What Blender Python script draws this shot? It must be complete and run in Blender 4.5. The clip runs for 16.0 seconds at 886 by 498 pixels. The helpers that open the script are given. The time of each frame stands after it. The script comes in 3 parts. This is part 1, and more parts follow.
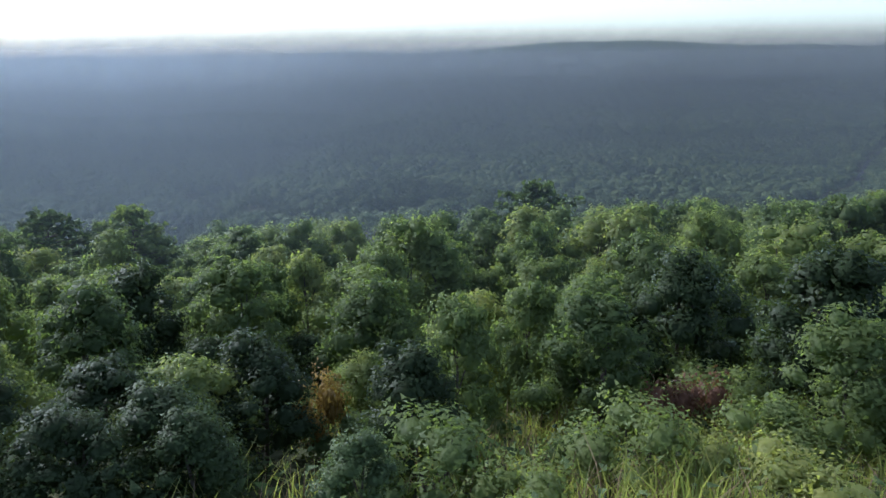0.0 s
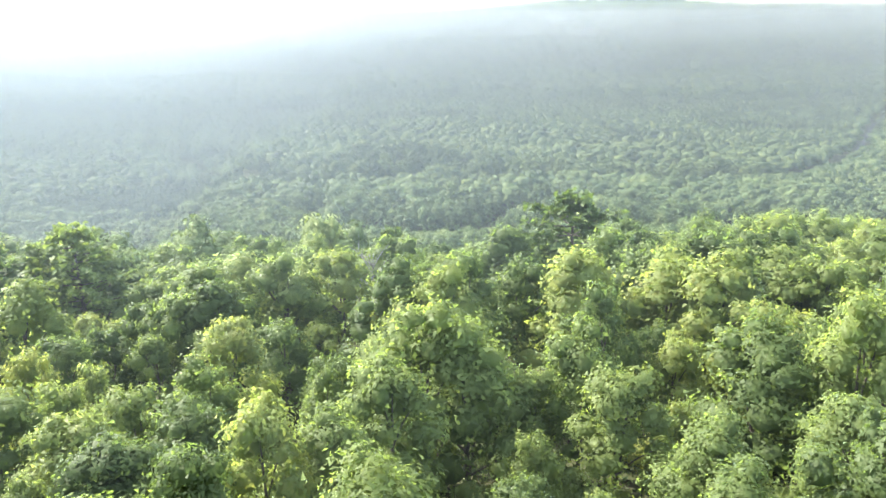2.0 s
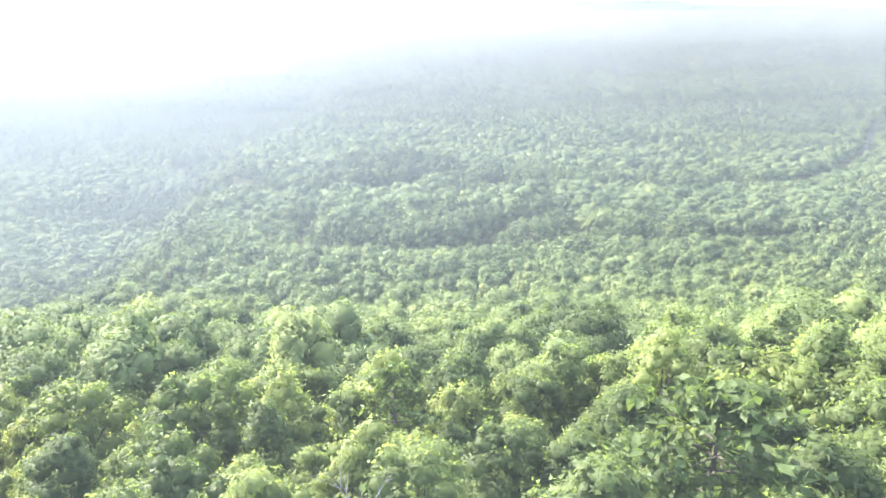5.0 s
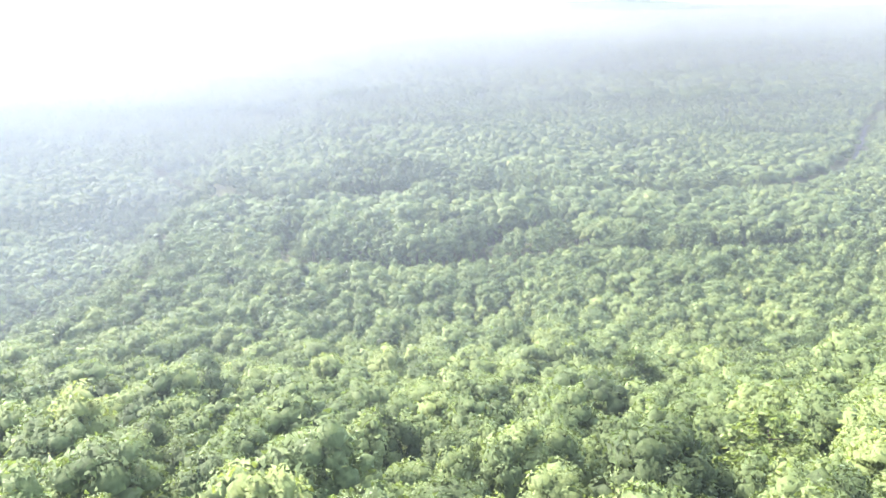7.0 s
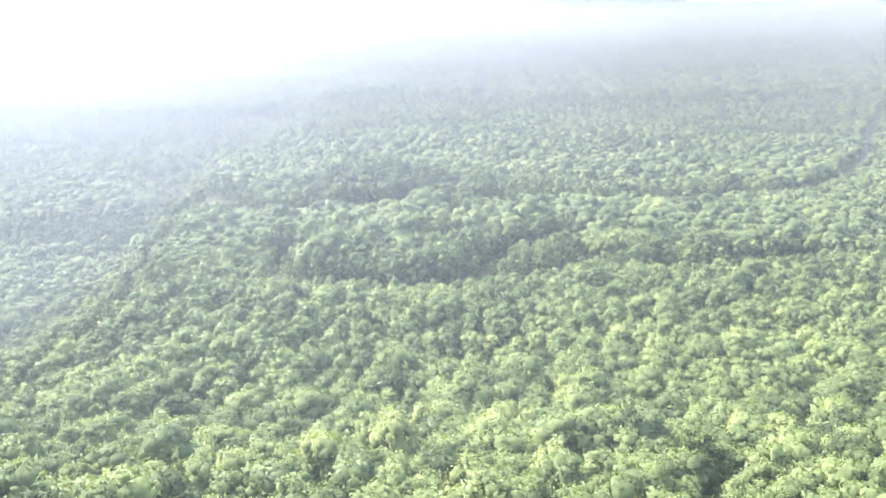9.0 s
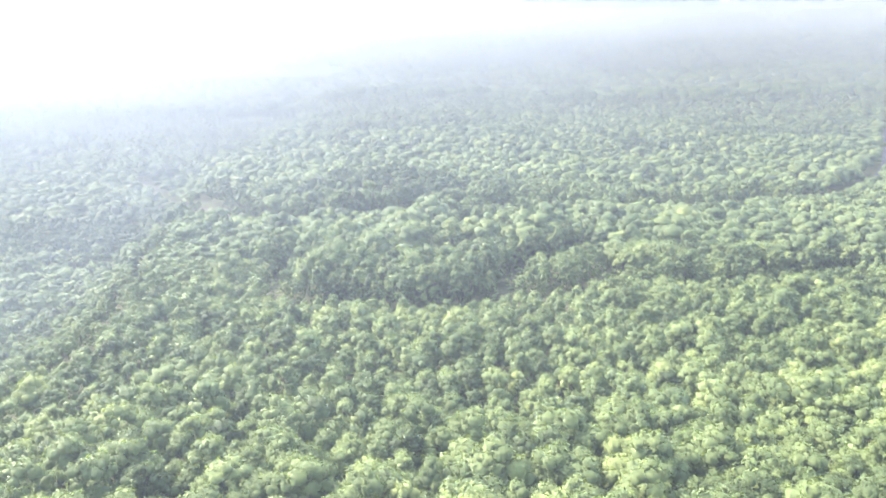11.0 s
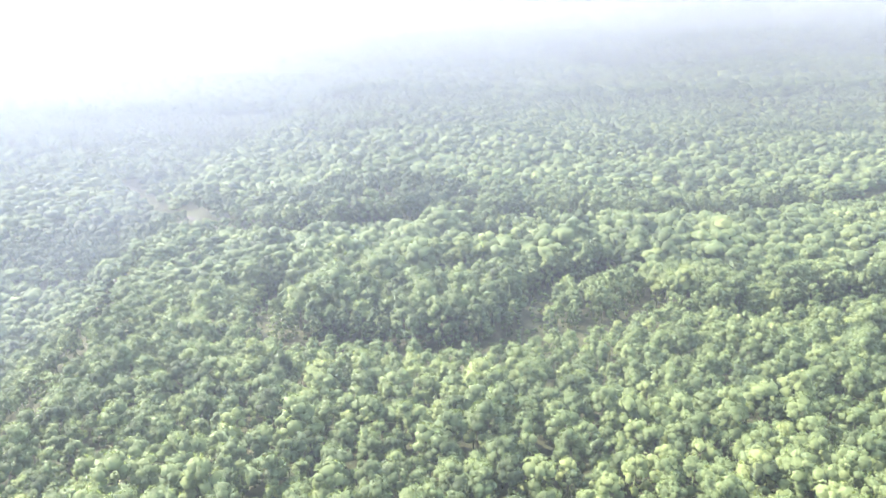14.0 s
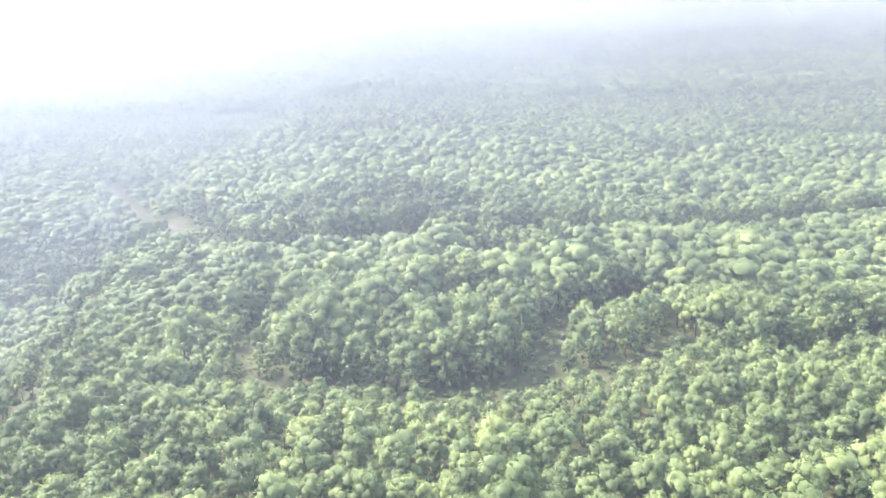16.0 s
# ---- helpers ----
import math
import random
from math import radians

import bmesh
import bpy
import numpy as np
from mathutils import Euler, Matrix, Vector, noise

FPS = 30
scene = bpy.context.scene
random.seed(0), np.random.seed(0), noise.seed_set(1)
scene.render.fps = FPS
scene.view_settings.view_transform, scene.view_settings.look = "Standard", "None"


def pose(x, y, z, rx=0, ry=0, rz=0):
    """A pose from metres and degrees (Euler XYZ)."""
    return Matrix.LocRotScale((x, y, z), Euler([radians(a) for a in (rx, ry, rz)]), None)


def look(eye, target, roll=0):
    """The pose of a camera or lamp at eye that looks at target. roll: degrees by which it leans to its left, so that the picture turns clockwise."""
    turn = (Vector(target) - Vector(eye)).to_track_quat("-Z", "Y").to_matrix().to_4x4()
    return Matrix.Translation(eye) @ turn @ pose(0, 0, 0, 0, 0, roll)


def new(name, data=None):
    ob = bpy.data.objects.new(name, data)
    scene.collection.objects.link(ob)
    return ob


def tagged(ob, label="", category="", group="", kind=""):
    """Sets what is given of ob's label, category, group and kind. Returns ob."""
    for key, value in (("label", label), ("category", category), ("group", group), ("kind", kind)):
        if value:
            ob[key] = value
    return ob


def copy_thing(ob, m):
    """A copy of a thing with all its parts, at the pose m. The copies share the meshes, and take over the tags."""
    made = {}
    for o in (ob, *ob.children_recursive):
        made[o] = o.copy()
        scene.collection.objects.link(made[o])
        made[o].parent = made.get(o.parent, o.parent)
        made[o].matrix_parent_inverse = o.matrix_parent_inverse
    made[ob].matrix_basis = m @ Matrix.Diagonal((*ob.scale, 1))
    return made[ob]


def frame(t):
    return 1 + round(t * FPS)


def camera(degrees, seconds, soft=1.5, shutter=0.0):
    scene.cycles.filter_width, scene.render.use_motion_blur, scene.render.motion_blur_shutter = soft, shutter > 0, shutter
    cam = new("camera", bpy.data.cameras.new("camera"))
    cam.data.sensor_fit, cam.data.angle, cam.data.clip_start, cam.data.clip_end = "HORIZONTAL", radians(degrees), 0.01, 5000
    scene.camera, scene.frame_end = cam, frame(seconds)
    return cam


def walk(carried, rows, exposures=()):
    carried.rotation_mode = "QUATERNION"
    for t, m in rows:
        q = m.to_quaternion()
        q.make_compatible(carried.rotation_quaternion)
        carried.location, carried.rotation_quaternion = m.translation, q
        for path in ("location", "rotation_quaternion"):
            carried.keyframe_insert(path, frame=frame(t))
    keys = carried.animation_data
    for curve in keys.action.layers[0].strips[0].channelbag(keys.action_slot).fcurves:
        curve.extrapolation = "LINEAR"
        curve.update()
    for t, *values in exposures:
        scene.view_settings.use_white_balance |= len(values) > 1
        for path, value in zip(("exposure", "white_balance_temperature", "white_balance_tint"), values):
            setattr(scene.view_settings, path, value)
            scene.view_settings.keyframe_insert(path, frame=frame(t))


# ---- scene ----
cam = camera(61.3, 16.0, soft=1.5)
PATH = [
    (0, (-0.339, 3.107, 5.179), (-0.338, 5.047, 4.695), -0.8),
    (0.5, (-0.642, 6.511, 5.479), (-0.641, 8.426, 4.901), -0.7),
    (1, (-0.95, 9.858, 5.904), (-0.948, 11.771, 5.319), -0.8),
    (1.5, (-1.214, 13.067, 6.379), (-1.211, 14.98, 5.794), -0.7),
    (2, (-1.422, 16.059, 6.786), (-1.417, 17.972, 6.203), -0.7),
    (2.5, (-1.625, 19.438, 7.248), (-1.62, 21.351, 6.665), -0.7),
    (3, (-1.786, 23.254, 7.719), (-1.78, 25.168, 7.137), -0.7),
    (3.5, (-2.062, 27.316, 8.18), (-2.052, 29.229, 7.598), -0.7),
    (4, (-2.445, 31.681, 8.646), (-2.432, 33.594, 8.063), -0.6),
    (4.5, (-2.953, 36.48, 8.999), (-2.938, 38.394, 8.417), -0.6),
    (5, (-3.317, 41.65, 9.203), (-3.299, 43.563, 8.621), -0.7),
    (5.2, (-3.518, 43.905, 9.251), (-3.496, 45.819, 8.67), -0.7),
    (7.5, (-6.288, 71.895, 10.691), (-6.235, 73.808, 10.109), -1.1),
    (8, (-6.974, 78.743, 10.828), (-6.918, 80.655, 10.244), -1.1),
    (8.5, (-7.748, 86.266, 10.897), (-7.688, 88.178, 10.313), -1.2),
    (9, (-8.531, 94.262, 10.875), (-8.469, 96.174, 10.291), -1.2),
    (9.2, (-8.884, 97.617, 10.823), (-8.822, 99.528, 10.236), -1.1),
    (11.5, (-13.498, 137.822, 8.2), (-13.443, 139.734, 7.615), -1.3),
    (12, (-14.448, 146.775, 7.913), (-14.395, 148.686, 7.325), -1.3),
    (12.5, (-15.341, 155.942, 7.625), (-15.287, 157.851, 7.033), -1.3),
    (13, (-16.156, 165.35, 7.299), (-16.102, 167.259, 6.706), -1.4),
    (13.5, (-16.895, 174.993, 6.955), (-16.838, 176.902, 6.359), -1.4),
    (14, (-17.585, 184.84, 6.609), (-17.526, 186.747, 6.011), -1.5),
    (14.5, (-18.189, 194.831, 6.293), (-18.128, 196.737, 5.691), -1.4),
    (15, (-18.694, 204.856, 6.035), (-18.63, 206.761, 5.43), -1.4),
    (15.5, (-19.144, 214.875, 5.86), (-19.076, 216.779, 5.253), -1.3),
    (16, (-19.576, 224.882, 5.765), (-19.505, 226.787, 5.159), -1.4),
]
EXPOSURES = [(0, 0.4, 5350, 8), (0.3, 0.9, 5700, 6), (0.6, 1.45, 6050, 4), (1.0, 1.93, 6400, 2), (1.5, 2.32, 6650, 1), (2.0, 2.46, 6650, 2), (3.0, 2.72, 6650, 4), (4.0, 2.84, 6600, 7), (5.0, 2.86, 6550, 10), (9.0, 2.8, 6500, 13), (16, 2.8, 6450, 16)]
walk(cam, [(t, look(eye, target, roll)) for t, eye, target, roll in PATH], EXPOSURES)

# ---- world and sun ----
SUN_EL, SUN_AZ = 41.0, -48.0          # degrees; azimuth from +y towards +x
world = bpy.data.worlds.new("sky")
world.use_nodes = True
scene.world = world
wn = world.node_tree.nodes
sky = wn.new("ShaderNodeTexSky")
sky.sky_type, sky.sun_disc = "NISHITA", False
sky.sun_elevation, sky.sun_rotation = radians(SUN_EL), radians(SUN_AZ)
sky.dust_density, sky.air_density = 1.5, 1.0
wn["Background"].inputs["Strength"].default_value = 0.165
veil = wn.new("ShaderNodeMix")      # the whole dome whitened by haze
veil.data_type, veil.blend_type = "RGBA", "ADD"
veil.inputs[0].default_value, veil.inputs[7].default_value = 1.0, (1.3, 1.3, 1.25, 1)
world.node_tree.links.new(sky.outputs[0], veil.inputs[6])
world.node_tree.links.new(veil.outputs[2], wn["Background"].inputs["Color"])
sun_data = bpy.data.lights.new("sun", "SUN")
sun_data.energy, sun_data.angle, sun_data.color = 3.9, radians(1.5), (1.0, 0.96, 0.88)
sun_dir = Vector((math.sin(radians(SUN_AZ)) * math.cos(radians(SUN_EL)), math.cos(radians(SUN_AZ)) * math.cos(radians(SUN_EL)), math.sin(radians(SUN_EL))))
sun = new("sun", sun_data)
sun.matrix_world = look(sun_dir * 300, (0, 0, 0))
scene.cycles.transparent_max_bounces = 24


# ---- materials ----
def material(name):
    m = bpy.data.materials.new(name)
    m.use_nodes = True
    nt = m.node_tree
    nt.nodes.clear()
    return m, nt, nt.nodes.new("ShaderNodeOutputMaterial")


def node(nt, kind, **sockets):
    n = nt.nodes.new(kind)
    for key, value in sockets.items():
        n.inputs[key].default_value = value
    return n


def math_node(nt, op, a, b=0.0, clamp=False):
    n = nt.nodes.new("ShaderNodeMath")
    n.operation, n.use_clamp = op, clamp
    for i, v in enumerate((a, b)):
        if isinstance(v, (int, float)):
            n.inputs[i].default_value = v
        else:
            nt.links.new(v, n.inputs[i])
    return n.outputs[0]


def ramp(nt, fac, stops):
    n = nt.nodes.new("ShaderNodeValToRGB")
    el = n.color_ramp.elements
    while len(el) < len(stops):
        el.new(0.5)
    for e, (p, c) in zip(el, stops):
        e.position, e.color = p, (*c, 1)
    nt.links.new(fac, n.inputs[0])
    return n.outputs[0]


def noise_at(nt, scale, detail=3.0, rough=0.6):
    g = nt.nodes.new("ShaderNodeNewGeometry")
    n = node(nt, "ShaderNodeTexNoise", Scale=scale, Detail=detail, Roughness=rough)
    nt.links.new(g.outputs["Position"], n.inputs["Vector"])
    return n.outputs["Fac"]


LEAF_TONES = [(0.0, (0.032, 0.045, 0.018)), (0.3, (0.076, 0.102, 0.040)), (0.55, (0.118, 0.148, 0.056)), (0.8, (0.165, 0.192, 0.067)), (1.0, (0.230, 0.228, 0.076))]


def leaf_material(name, per_object, bump_scale=0.0, glow=0.44, shift=0.0, rough=0.5, tones=LEAF_TONES):
    """Leaves: a gloss coat over a thin body that lets light through; hue by tree, then by leaf."""
    m, nt, out = material(name)
    if per_object:
        tone = nt.nodes.new("ShaderNodeObjectInfo").outputs["Random"]
    else:
        a = nt.nodes.new("ShaderNodeAttribute")
        a.attribute_name = "tone"
        tone = a.outputs["Fac"]
    island = nt.nodes.new("ShaderNodeNewGeometry").outputs["Random Per Island"]
    fine = noise_at(nt, 1.6 if per_object else 0.5)
    t = math_node(nt, "MULTIPLY_ADD", tone, 0.62)
    nt.nodes[-1].inputs[2].default_value = 0.02 + shift
    t = math_node(nt, "ADD", t, math_node(nt, "MULTIPLY", math_node(nt, "SUBTRACT", island, 0.5), 0.14))
    t = math_node(nt, "ADD", t, math_node(nt, "MULTIPLY", math_node(nt, "SUBTRACT", fine, 0.4), 0.5), clamp=True)
    col = ramp(nt, t, tones)
    pr = node(nt, "ShaderNodeBsdfPrincipled", Roughness=rough)
    pr.inputs["Specular IOR Level"].default_value = 0.12
    tr = nt.nodes.new("ShaderNodeBsdfTranslucent")
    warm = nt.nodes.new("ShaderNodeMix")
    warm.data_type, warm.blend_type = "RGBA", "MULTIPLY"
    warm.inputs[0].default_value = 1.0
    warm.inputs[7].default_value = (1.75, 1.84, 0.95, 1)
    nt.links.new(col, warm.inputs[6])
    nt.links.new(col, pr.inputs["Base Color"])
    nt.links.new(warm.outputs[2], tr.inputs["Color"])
    mix = node(nt, "ShaderNodeMixShader", Fac=glow)
    nt.links.new(pr.outputs[0], mix.inputs[1])
    nt.links.new(tr.outputs[0], mix.inputs[2])
    if bump_scale:
        b = node(nt, "ShaderNodeBump", Strength=0.4, Distance=0.4)
        nt.links.new(noise_at(nt, bump_scale, 4.0, 0.7), b.inputs["Height"])
        nt.links.new(b.outputs[0], pr.inputs["Normal"])
        nt.links.new(b.outputs[0], tr.inputs["Normal"])
    nt.links.new(mix.outputs[0], out.inputs["Surface"])
    return m


def rough_material(name, stops, scale, bump=0.3, rough=0.9, distance=0.1):
    m, nt, out = material(name)
    pr = node(nt, "ShaderNodeBsdfPrincipled", Roughness=rough)
    pr.inputs["Specular IOR Level"].default_value = 0.1
    big, fine = noise_at(nt, scale), noise_at(nt, scale * 9)
    f = math_node(nt, "ADD", math_node(nt, "MULTIPLY", big, 0.6), math_node(nt, "MULTIPLY", fine, 0.4))
    nt.links.new(ramp(nt, f, stops), pr.inputs["Base Color"])
    b = node(nt, "ShaderNodeBump", Strength=bump, Distance=distance)
    nt.links.new(fine, b.inputs["Height"])
    nt.links.new(b.outputs[0], pr.inputs["Normal"])
    nt.links.new(pr.outputs[0], out.inputs["Surface"])
    return m


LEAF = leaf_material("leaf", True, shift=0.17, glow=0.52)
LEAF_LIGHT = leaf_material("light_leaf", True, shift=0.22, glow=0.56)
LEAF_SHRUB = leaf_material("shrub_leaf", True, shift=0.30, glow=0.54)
# glossy leaf with the shade at the clearing's edge put into its colour
LEAF_SHADED = leaf_material("shaded_glossy_leaf", True, shift=-0.36, glow=0.35, rough=0.5)
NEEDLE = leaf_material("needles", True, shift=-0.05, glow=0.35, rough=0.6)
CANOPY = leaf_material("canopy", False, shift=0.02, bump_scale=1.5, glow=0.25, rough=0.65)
BARK = rough_material("bark", [(0.3, (0.045, 0.036, 0.028)), (0.7, (0.16, 0.135, 0.11))], 3.0, 0.6)
DEAD_BARK = rough_material("dead_bark", [(0.3, (0.16, 0.15, 0.135)), (0.7, (0.32, 0.30, 0.28))], 3.0, 0.5)
SOIL = rough_material("forest_floor", [(0.25, (0.022, 0.024, 0.012)), (0.5, (0.040, 0.044, 0.018)), (0.75, (0.08, 0.066, 0.042))], 0.25, 0.6)
RED_LEAF = leaf_material("reddish_leaf", True, tones=[(0.0, (0.12, 0.055, 0.035)), (0.5, (0.24, 0.11, 0.075)), (1.0, (0.32, 0.17, 0.10))])
TAN_LEAF = leaf_material("dry_tan_leaf", True, glow=0.35, tones=[(0.0, (0.16, 0.10, 0.03)), (0.5, (0.28, 0.19, 0.06)), (1.0, (0.36, 0.26, 0.10))])
RUST_LEAF = leaf_material("rusty_leaf", True, glow=0.3, tones=[(0.0, (0.07, 0.035, 0.02)), (0.5, (0.15, 0.075, 0.045)), (1.0, (0.22, 0.13, 0.08))])
GRASS = leaf_material("grass", False, glow=0.5, shift=0.5, rough=0.6)
STRAW = rough_material("dry_stalks", [(0.3, (0.14, 0.085, 0.05)), (0.7, (0.30, 0.22, 0.13))], 2.0, 0.2)
TRACK = rough_material("pale_dirt", [(0.3, (0.042, 0.037, 0.029)), (0.7, (0.085, 0.073, 0.060))], 0.4, 0.3)
ASPHALT = rough_material("asphalt", [(0.3, (0.04, 0.04, 0.045)), (0.7, (0.075, 0.075, 0.08))], 0.5, 0.2)
FIELD = rough_material("pale_field", [(0.3, (0.12, 0.14, 0.065)), (0.7, (0.22, 0.23, 0.13))], 0.06, 0.3)


def haze_material(name, density, colour, glow, top=(-8.0, 48.0), low=9.0, rise_by=32.0, bright=(0.0, 0.0), away=0.70):
    """Thin mist: lets most light by and scatters the rest, thinning with height. Glare on the sun's side is put into
    its colour and thickness.
    """
    m, nt, out = material(name)
    g = nt.nodes.new("ShaderNodeNewGeometry")
    sep = nt.nodes.new("ShaderNodeSeparateXYZ")
    nt.links.new(g.outputs["Position"], sep.inputs[0])
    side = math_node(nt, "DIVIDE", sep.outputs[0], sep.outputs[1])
    # thicker to the left, standing in for stronger scatter near the sun
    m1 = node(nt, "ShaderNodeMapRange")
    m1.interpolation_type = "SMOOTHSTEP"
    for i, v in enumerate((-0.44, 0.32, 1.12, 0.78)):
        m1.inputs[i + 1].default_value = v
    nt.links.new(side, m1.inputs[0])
    m2 = node(nt, "ShaderNodeMapRange")
    m2.interpolation_type = "SMOOTHSTEP"
    for i, v in enumerate((*top, 1.0, 0.0)):
        m2.inputs[i + 1].default_value = v
    nt.links.new(math_node(nt, "SUBTRACT", sep.outputs[2], math_node(nt, "MULTIPLY", sep.outputs[1], 0.022)), m2.inputs[0])
    patch = math_node(nt, "MULTIPLY_ADD", noise_at(nt, 0.006, 2.0), 0.7)
    nt.nodes[-1].inputs[2].default_value = 0.65
    above = nt.nodes.new("ShaderNodeAttribute")
    above.attribute_name = "tone"
    rise = math_node(nt, "DIVIDE", math_node(nt, "SUBTRACT", above.outputs["Fac"], low), rise_by, clamp=True)
    depth = math_node(nt, "MULTIPLY", math_node(nt, "MULTIPLY", math_node(nt, "MULTIPLY", m1.outputs[0], m2.outputs[0]), rise), math_node(nt, "MULTIPLY", patch, density))
    alpha = math_node(nt, "SUBTRACT", 1.0, math_node(nt, "POWER", math.e, math_node(nt, "MULTIPLY", depth, -1.0)))
    lit = nt.nodes.new("ShaderNodeMapRange")      # sun-side glare put into the haze colour
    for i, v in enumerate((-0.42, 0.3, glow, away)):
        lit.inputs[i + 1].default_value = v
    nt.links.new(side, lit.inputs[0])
    aloft, sunward = nt.nodes.new("ShaderNodeMapRange"), nt.nodes.new("ShaderNodeMapRange")      # colour raised again aloft, most on the sun's side, for the bright horizon
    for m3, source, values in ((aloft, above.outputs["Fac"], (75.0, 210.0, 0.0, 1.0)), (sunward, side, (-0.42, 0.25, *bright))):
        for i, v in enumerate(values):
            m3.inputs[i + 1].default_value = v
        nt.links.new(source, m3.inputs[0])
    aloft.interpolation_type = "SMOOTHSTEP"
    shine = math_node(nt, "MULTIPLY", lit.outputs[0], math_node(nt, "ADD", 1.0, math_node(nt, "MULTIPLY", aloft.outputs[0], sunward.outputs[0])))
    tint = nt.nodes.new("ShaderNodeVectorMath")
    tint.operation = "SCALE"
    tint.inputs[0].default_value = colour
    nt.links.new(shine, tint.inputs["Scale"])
    d, t, clear = (nt.nodes.new("ShaderNodeBsdf" + k) for k in ("Diffuse", "Translucent", "Transparent"))
    nt.links.new(tint.outputs[0], d.inputs[0])
    nt.links.new(tint.outputs[0], t.inputs[0])
    body = node(nt, "ShaderNodeMixShader", Fac=0.6)
    nt.links.new(d.outputs[0], body.inputs[1])
    nt.links.new(t.outputs[0], body.inputs[2])
    mix = nt.nodes.new("ShaderNodeMixShader")
    nt.links.new(alpha, mix.inputs[0])
    nt.links.new(clear.outputs[0], mix.inputs[1])
    nt.links.new(body.outputs[0], mix.inputs[2])
    nt.links.new(mix.outputs[0], out.inputs["Surface"])
    return m


# ---- the lie of the land ----
SLOPE_Y = [-400, -60, 0, 13, 30, 50, 70, 96, 193, 253, 340, 458, 560, 700, 1000, 1500, 2500, 3600, 4300, 5200]
SLOPE_Z = [-30, -3, 0.2, -1.8, -7.5, -13, -18, -27.5, -65, -90, -111, -124, -134, -141, -150, -162, -150, -70, 10, 70]
BROW_Y, BROW_X = [200, 300, 358, 410, 452, 511, 575, 640, 760, 1000], [-146, -150, -149, -146, -152, -160, -172, -184, -196, -215]      # where the spur breaks off
rng = np.random.default_rng(7)


def step(a, b, x):
    t = np.clip((x - a) / (b - a), 0, 1)
    return t * t * (3 - 2 * t)


def ground_z(x, y):
    x, y = np.asarray(x, float), np.asarray(y, float)
    z = np.interp(y, SLOPE_Y, SLOPE_Z)
    far = step(150, 480, y) * (1 - step(2500, 4000, y))
    z = z - far * (16 * step(60, 260, x) + 5 * step(-60, -160, x) + 14 * step(260, 650, x))
    z = z - 32 * step(250, 330, y) * (1 - step(2500, 4000, y)) * step(0, 72, np.interp(y, BROW_Y, BROW_X) - x)
    z = z + 17 * np.exp(-((x + 50) / 85) ** 2 - ((y - 775) / 48) ** 2)
    z = z + 70 * np.exp(-((x - 900) / 800) ** 2 - ((y - 4500) / 500) ** 2) + 45 * np.exp(-((x - 2100) / 500) ** 2 - ((y - 4300) / 600) ** 2)
    return z + step(900, 2500, y) * (9 * np.sin(x / 310 + 1) * np.sin(y / 410) + 6 * np.sin(x / 140 + y / 200))


TREE_Y, TREE_H = [5, 13, 20, 30, 50, 96, 193, 450, 900], [1.0, 2.0, 3.9, 5.6, 7.8, 10.6, 12.5, 14.5, 15]


def tree_height(y):
    return np.interp(y, TREE_Y, TREE_H)


# open strips: polylines with half widths
GAPS = [
    ([(-84, 476), (-66, 466), (-55, 470), (-28, 454), (0, 449), (18, 452), (30, 461), (44, 460), (62, 478), (88, 503)], 8.5),
    ([(-82, 474), (-92, 505), (-95, 535), (-94, 560)], 4.0),
    ([(20, 455), (30, 492), (48, 540), (66, 546), (92, 570)], 7.0),
    ([(88, 503), (97, 484), (114, 483), (134, 490), (184, 526), (260, 562)], 4.6),
    ([(-6, 456), (24, 462)], 13.0),
    ([(42, 466), (60, 477)], 9.5),
    ([(72, 484), (84, 512)], 7.0),
    ([(-14, 562), (8, 580)], 5.0),
    ([(20, 640), (62, 655)], 5.0),
    ([(-159, 338), (-157, 372)], 9.0),
    ([(-154, 392), (-158, 428)], 9.0),
    ([(-162, 452), (-167, 486)], 8.0),
    ([(-180, 520), (-187, 556)], 9.0),
    ([(-196, 590), (-200, 640)], 8.0),
    ([(-282, 692), (-254, 708), (-214, 729), (-195, 748), (-160, 735)], 8.0),
]
ROAD_LINE = [(-150, 705), (-100, 684), (-60, 682), (-10, 697), (80, 699), (130, 707), (204, 740), (280, 769), (350, 790), (400, 828), (458, 884), (568, 1033), (680, 1211), (796, 1398), (920, 1570), (1100, 1800)]
TRACK_LINE = [(-160, 735), (-181, 752), (-205, 786), (-252, 879), (-313, 994), (-380, 1120)]
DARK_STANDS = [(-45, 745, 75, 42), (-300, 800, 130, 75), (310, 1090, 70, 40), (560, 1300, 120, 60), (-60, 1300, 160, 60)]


def near_line(x, y, line):
    best = np.full(np.shape(x), 1e9)
    for (ax, ay), (bx, by) in zip(line, line[1:]):
        dx, dy = bx - ax, by - ay
        t = np.clip(((x - ax) * dx + (y - ay) * dy) / (dx * dx + dy * dy), 0, 1)
        best = np.minimum(best, np.hypot(x - ax - t * dx, y - ay - t * dy))
    return best


def open_land(x, y):
    """True where no tree grows."""
    hit = np.zeros(np.shape(x), bool)
    for line, half in GAPS:
        hit |= near_line(x, y, line) < half
    hit |= near_line(x, y, ROAD_LINE) < np.where(x > 330, 8.5, 6.0)
    hit |= near_line(x, y, TRACK_LINE) < 11.0
    hit |= ((x + 376) / 56) ** 2 + ((y - 1800) / 62) ** 2 < 1
    return hit


